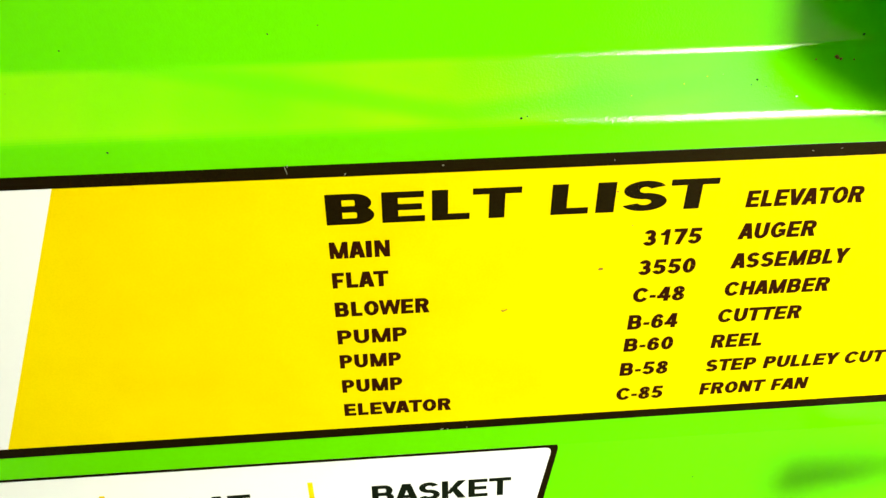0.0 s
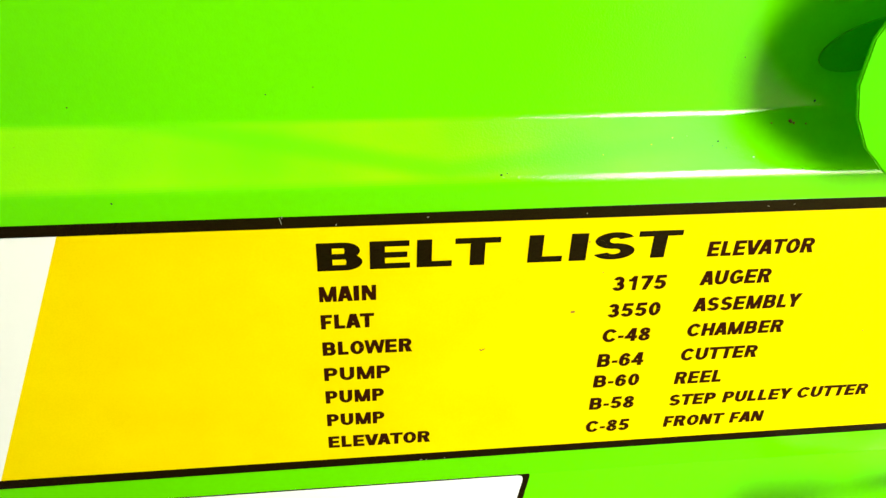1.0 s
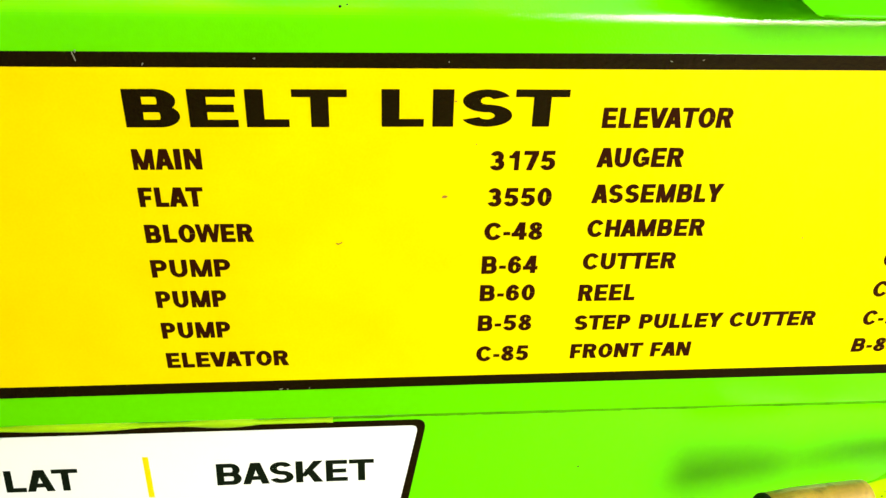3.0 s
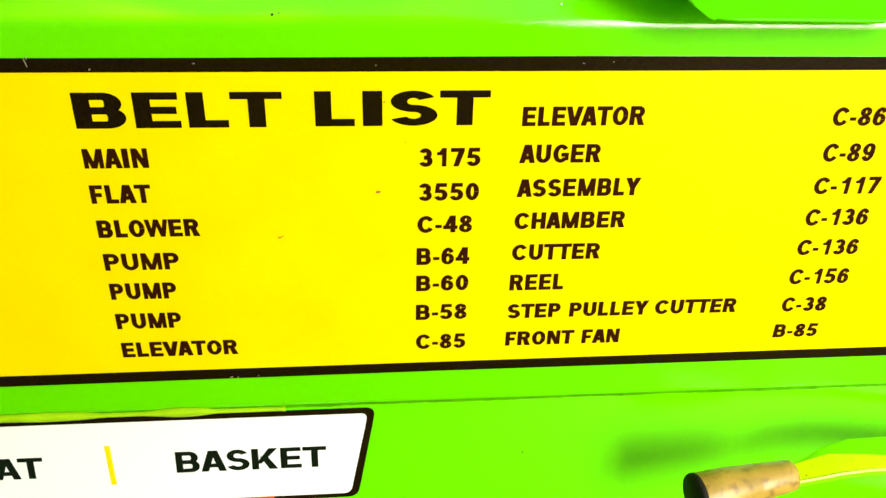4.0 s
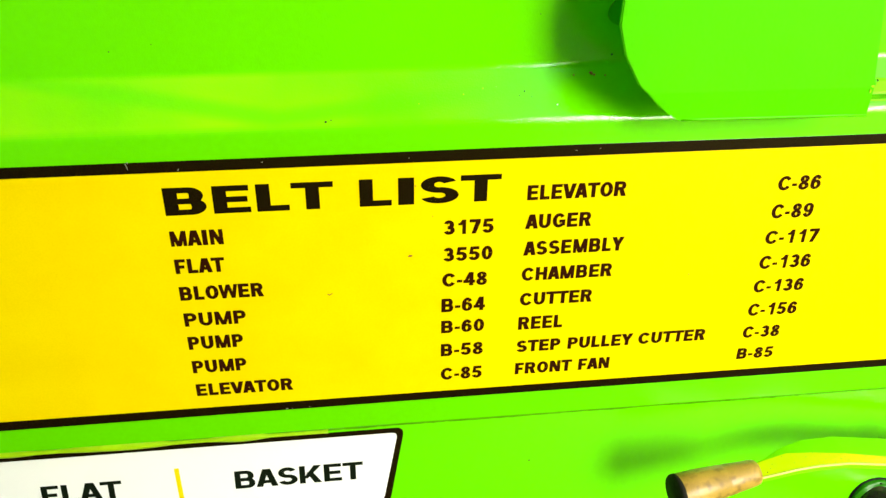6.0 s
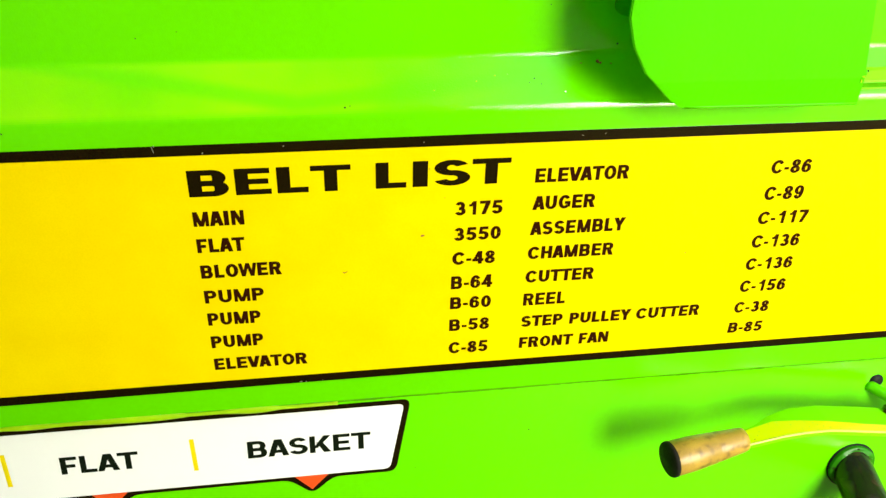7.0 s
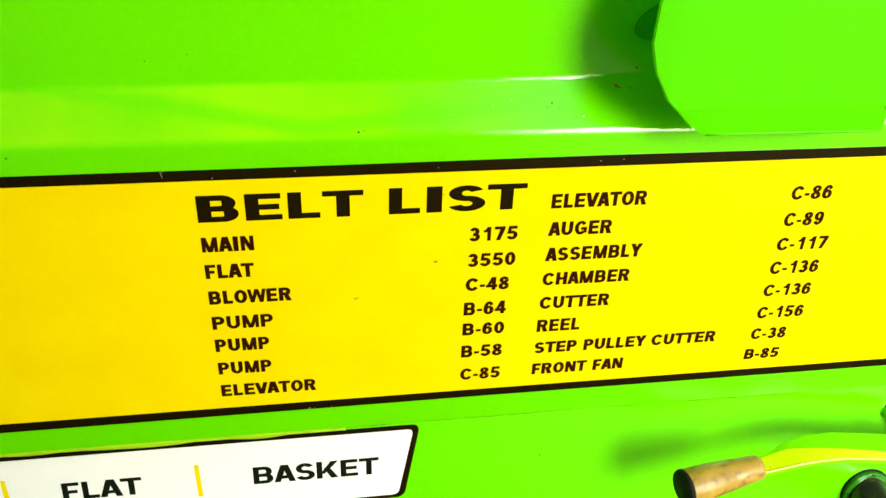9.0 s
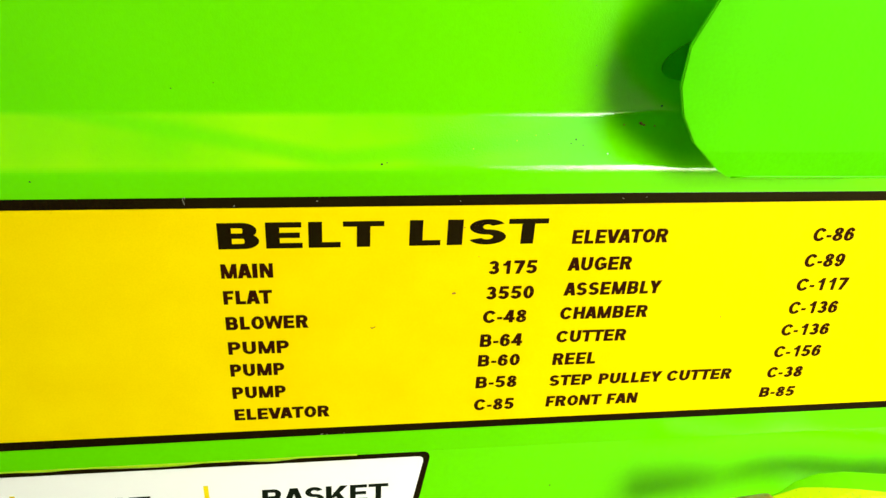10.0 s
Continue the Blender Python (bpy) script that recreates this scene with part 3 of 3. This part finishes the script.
part("lower_flange", prism([(0.480, 1.3290), (0.655, 1.3270), (0.655, 1.3300), (0.480, 1.3320)], -0.045, 0.016), COVER, cover)
oval = [(0.047 * u, 0.021 * v) for u, v in circle(1.0, 40)]
oval = [(0.4700 + 0.95 * u - 0.31 * v, 1.4130 + 0.31 * u + 0.95 * v) for u, v in oval]
part("bearing_plate", prism(oval, 0.0345, 0.0376), DARK_GREEN, cover, "dark green oval bearing plate behind the cover")
bm = sweep([(0.535, -0.046, 1.435), (0.535, 0.038, 1.435)], lambda i: circle(0.032))
part("hub", bm, IRON, cover, "dark iron hub behind the plate", True)

bm = bmesh.new()
bmesh.ops.create_icosphere(bm, subdivisions=2, radius=0.0032, matrix=Matrix.Translation((0.6545, -0.050, 1.3565)) @ Matrix.Diagonal((0.8, 0.9, 1.5, 1)))
part("weld_bead", bm, COVER, cover, smooth=True)

bm = sweep([(0.4765 + 0.018 * k, -0.0480, 1.3268 - 0.00018 * k) for k in range(11)], lambda i: [(0.0022 * a, 0.0019 * b) for a, b in circle(1.0, 12)])
part("lip", bm, COVER, cover, "rolled lip along the foot of the plate", True)
for n, (x, z, w, h) in enumerate(((0.6525, 1.3545, 0.0016, 0.0016), (0.6515, 1.3500, 0.0010, 0.0022))):
    fleck("weld_mark", x, -0.0529, z, w, h, SEAL, cover, 0.05, 40 + n)
fleck("drain_hole", 0.6580, -0.049, 1.3585, 0.0016, 0.0014, IRON, cover, seed=50)

# ---- the lever ----
lever = thing("control_lever", "green flat steel control lever with a worn brown grip", "lever")
flat = [(0.600, -0.0515, 0.858), (0.640, -0.0500, 0.864), (0.665, -0.0475, 0.869), (0.690, -0.0420, 0.873), (0.720, -0.0370, 0.874), (0.760, -0.0345, 0.872), (0.820, -0.0345, 0.863), (0.900, -0.0345, 0.850), (1.05, -0.0345, 0.828), (1.25, -0.034, 0.80)]
widths = [0.008, 0.010, 0.0125, 0.017, 0.020, 0.0205, 0.0205, 0.0205, 0.0205, 0.0205]
back = [0.008, 0.010, 0.0130, 0.0185, 0.0225, 0.0235, 0.0235, 0.0235, 0.0235, 0.0235]
ridge = [-0.9, -0.85, -0.75, -0.45, 0.05, 0.35, 0.52, 0.58, 0.6, 0.6]
bm = sweep(flat, lambda i: [(-back[i], -0.0075), (widths[i], -0.0075), (widths[i], 0.0012), (ridge[i] * widths[i], 0.005), (-back[i], 0.005)])
bmesh.ops.bevel(bm, geom=bm.edges[:], offset=0.0011, segments=3, affect="EDGES")
part("bar", bm, LEVER, lever, "green painted flat bar")
# the front slope gets a yellower colour for the light that falls on it
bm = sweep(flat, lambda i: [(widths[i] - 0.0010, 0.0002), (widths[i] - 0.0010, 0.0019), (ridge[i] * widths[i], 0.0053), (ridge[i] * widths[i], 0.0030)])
part("front_face", bm, LEVER_EDGE, lever, "worn front slope of the bar, its lit yellow painted in")
# thin pale bead added to draw the highlight line
bm = sweep(flat, lambda i: [(widths[i] - 0.0004 + 0.0016 * a, 0.0010 + 0.0016 * b) for a, b in circle(1.0, 10)])
part("highlight_edge", bm, HIGHLIGHT_EDGE, lever, "pale front edge of the bar, its highlight painted in", True)
for n, (x, y, z, size) in enumerate(((0.652, -0.0600, 0.8675, 0.0013), (0.658, -0.0603, 0.8682, 0.0009), (0.664, -0.0598, 0.8690, 0.0014), (0.670, -0.0590, 0.8700, 0.0008), (0.6555, -0.0560, 0.8712, 0.0009))):
    crumb("chip", x, y, z, size, PIPE, lever, 0.6, 70 + n)
g0, g1 = Vector((0.539, -0.067, 0.861)), Vector((0.644, -0.0495, 0.866))
radii = [(0.0, 0.0205), (0.03, 0.0222), (0.3, 0.0217), (0.58, 0.0194), (0.60, 0.0185), (0.62, 0.0190), (0.8, 0.0172), (0.95, 0.0160), (1.0, 0.0150)]
bm = sweep([g0.lerp(g1, t) for t, _ in radii], lambda i: circle(radii[i][1]))
grip = part("grip", bm, GRIP, lever, "worn brown rubber grip", True)
bm = sweep([g0.lerp(g1, t) for t in (-0.02, -0.03, -0.02, 0.0, 0.03)], lambda i: circle((0.010, 0.0180, 0.0214, 0.0226, 0.0226)[i]))
part("end_cap", bm, CAP, grip, "black end of the grip", True)

bm = sweep([(0.869, -0.020, 0.846), (0.869, -0.020, 0.866), (0.869, -0.020, 0.868)], lambda i: circle((0.0105, 0.0105, 0.0085)[i], 6))
part("pivot_bolt", bm, PIPE, lever, "dark rusty bolt head")

# ---- pipe and rod ----
pipe = thing("pipe", "dark shiny steel pipe through a green collar in the panel", "pipe")
root, way = Vector((0.8755, 0.0165, 0.7215)), Vector((0.0, -0.95, -0.31)).normalized()
lengths = (-0.03, 0.004, 0.012, 0.03, 0.07, 0.14, 0.24, 0.330, 0.336, 0.3385)
bm = sweep([root + way * d for d in lengths], lambda i: circle((0.0285, 0.0285, 0.0290, 0.0290, 0.0291, 0.0293, 0.0293, 0.0293, 0.0275, 0.022)[i], 40))
part("tube", bm, PIPE, pipe, smooth=True)
flat_way = Vector((0.0, -1.0, 0.16)).normalized()
bm = sweep([root + flat_way * d for d in (-0.004, 0.0060, 0.0078, 0.0078, 0.0060, -0.004)], lambda i: circle((0.0352, 0.0352, 0.0338, 0.0312, 0.0302, 0.0302)[i], 48), False)
for v in bm.verts:
    v.co += 0.0016 * Vector(noise.noise_vector(v.co * 55))
part("collar", bm, END_PAINT, pipe, "glossy green welded collar round the pipe", True)
# dark ring drawn for the collar's shadow line
bm = sweep([root + flat_way * d for d in (-0.004, 0.0026, 0.0030, -0.004)], lambda i: circle((0.0372, 0.0370, 0.0350, 0.0350)[i], 48), False)
part("shadow_ring", bm, IRON, pipe, "thin dark ring painted for the shadow round the collar", True)
rod = thing("pivot_rod", "green painted steel rod in a dark hole of the panel", "rod")
part("shaft", sweep([(0.8765, 0.0430, 0.8555), (0.878, 0.037, 0.8548), (0.93, -0.02, 0.8429), (1.0301, -0.09, 0.8036)], lambda i: circle(0.0082)), GREEN, rod, smooth=True)
part("bushing", sweep([(0.8845, 0.045, 0.8618), (0.8845, 0.0382, 0.8628)], lambda i: circle(0.0105)), IRON, rod, "dark hole rim", True)
fleck("rust_spot", 0.8718, 0.0378, 0.8508, 0.0028, 0.0018, RUST, rod, seed=60)
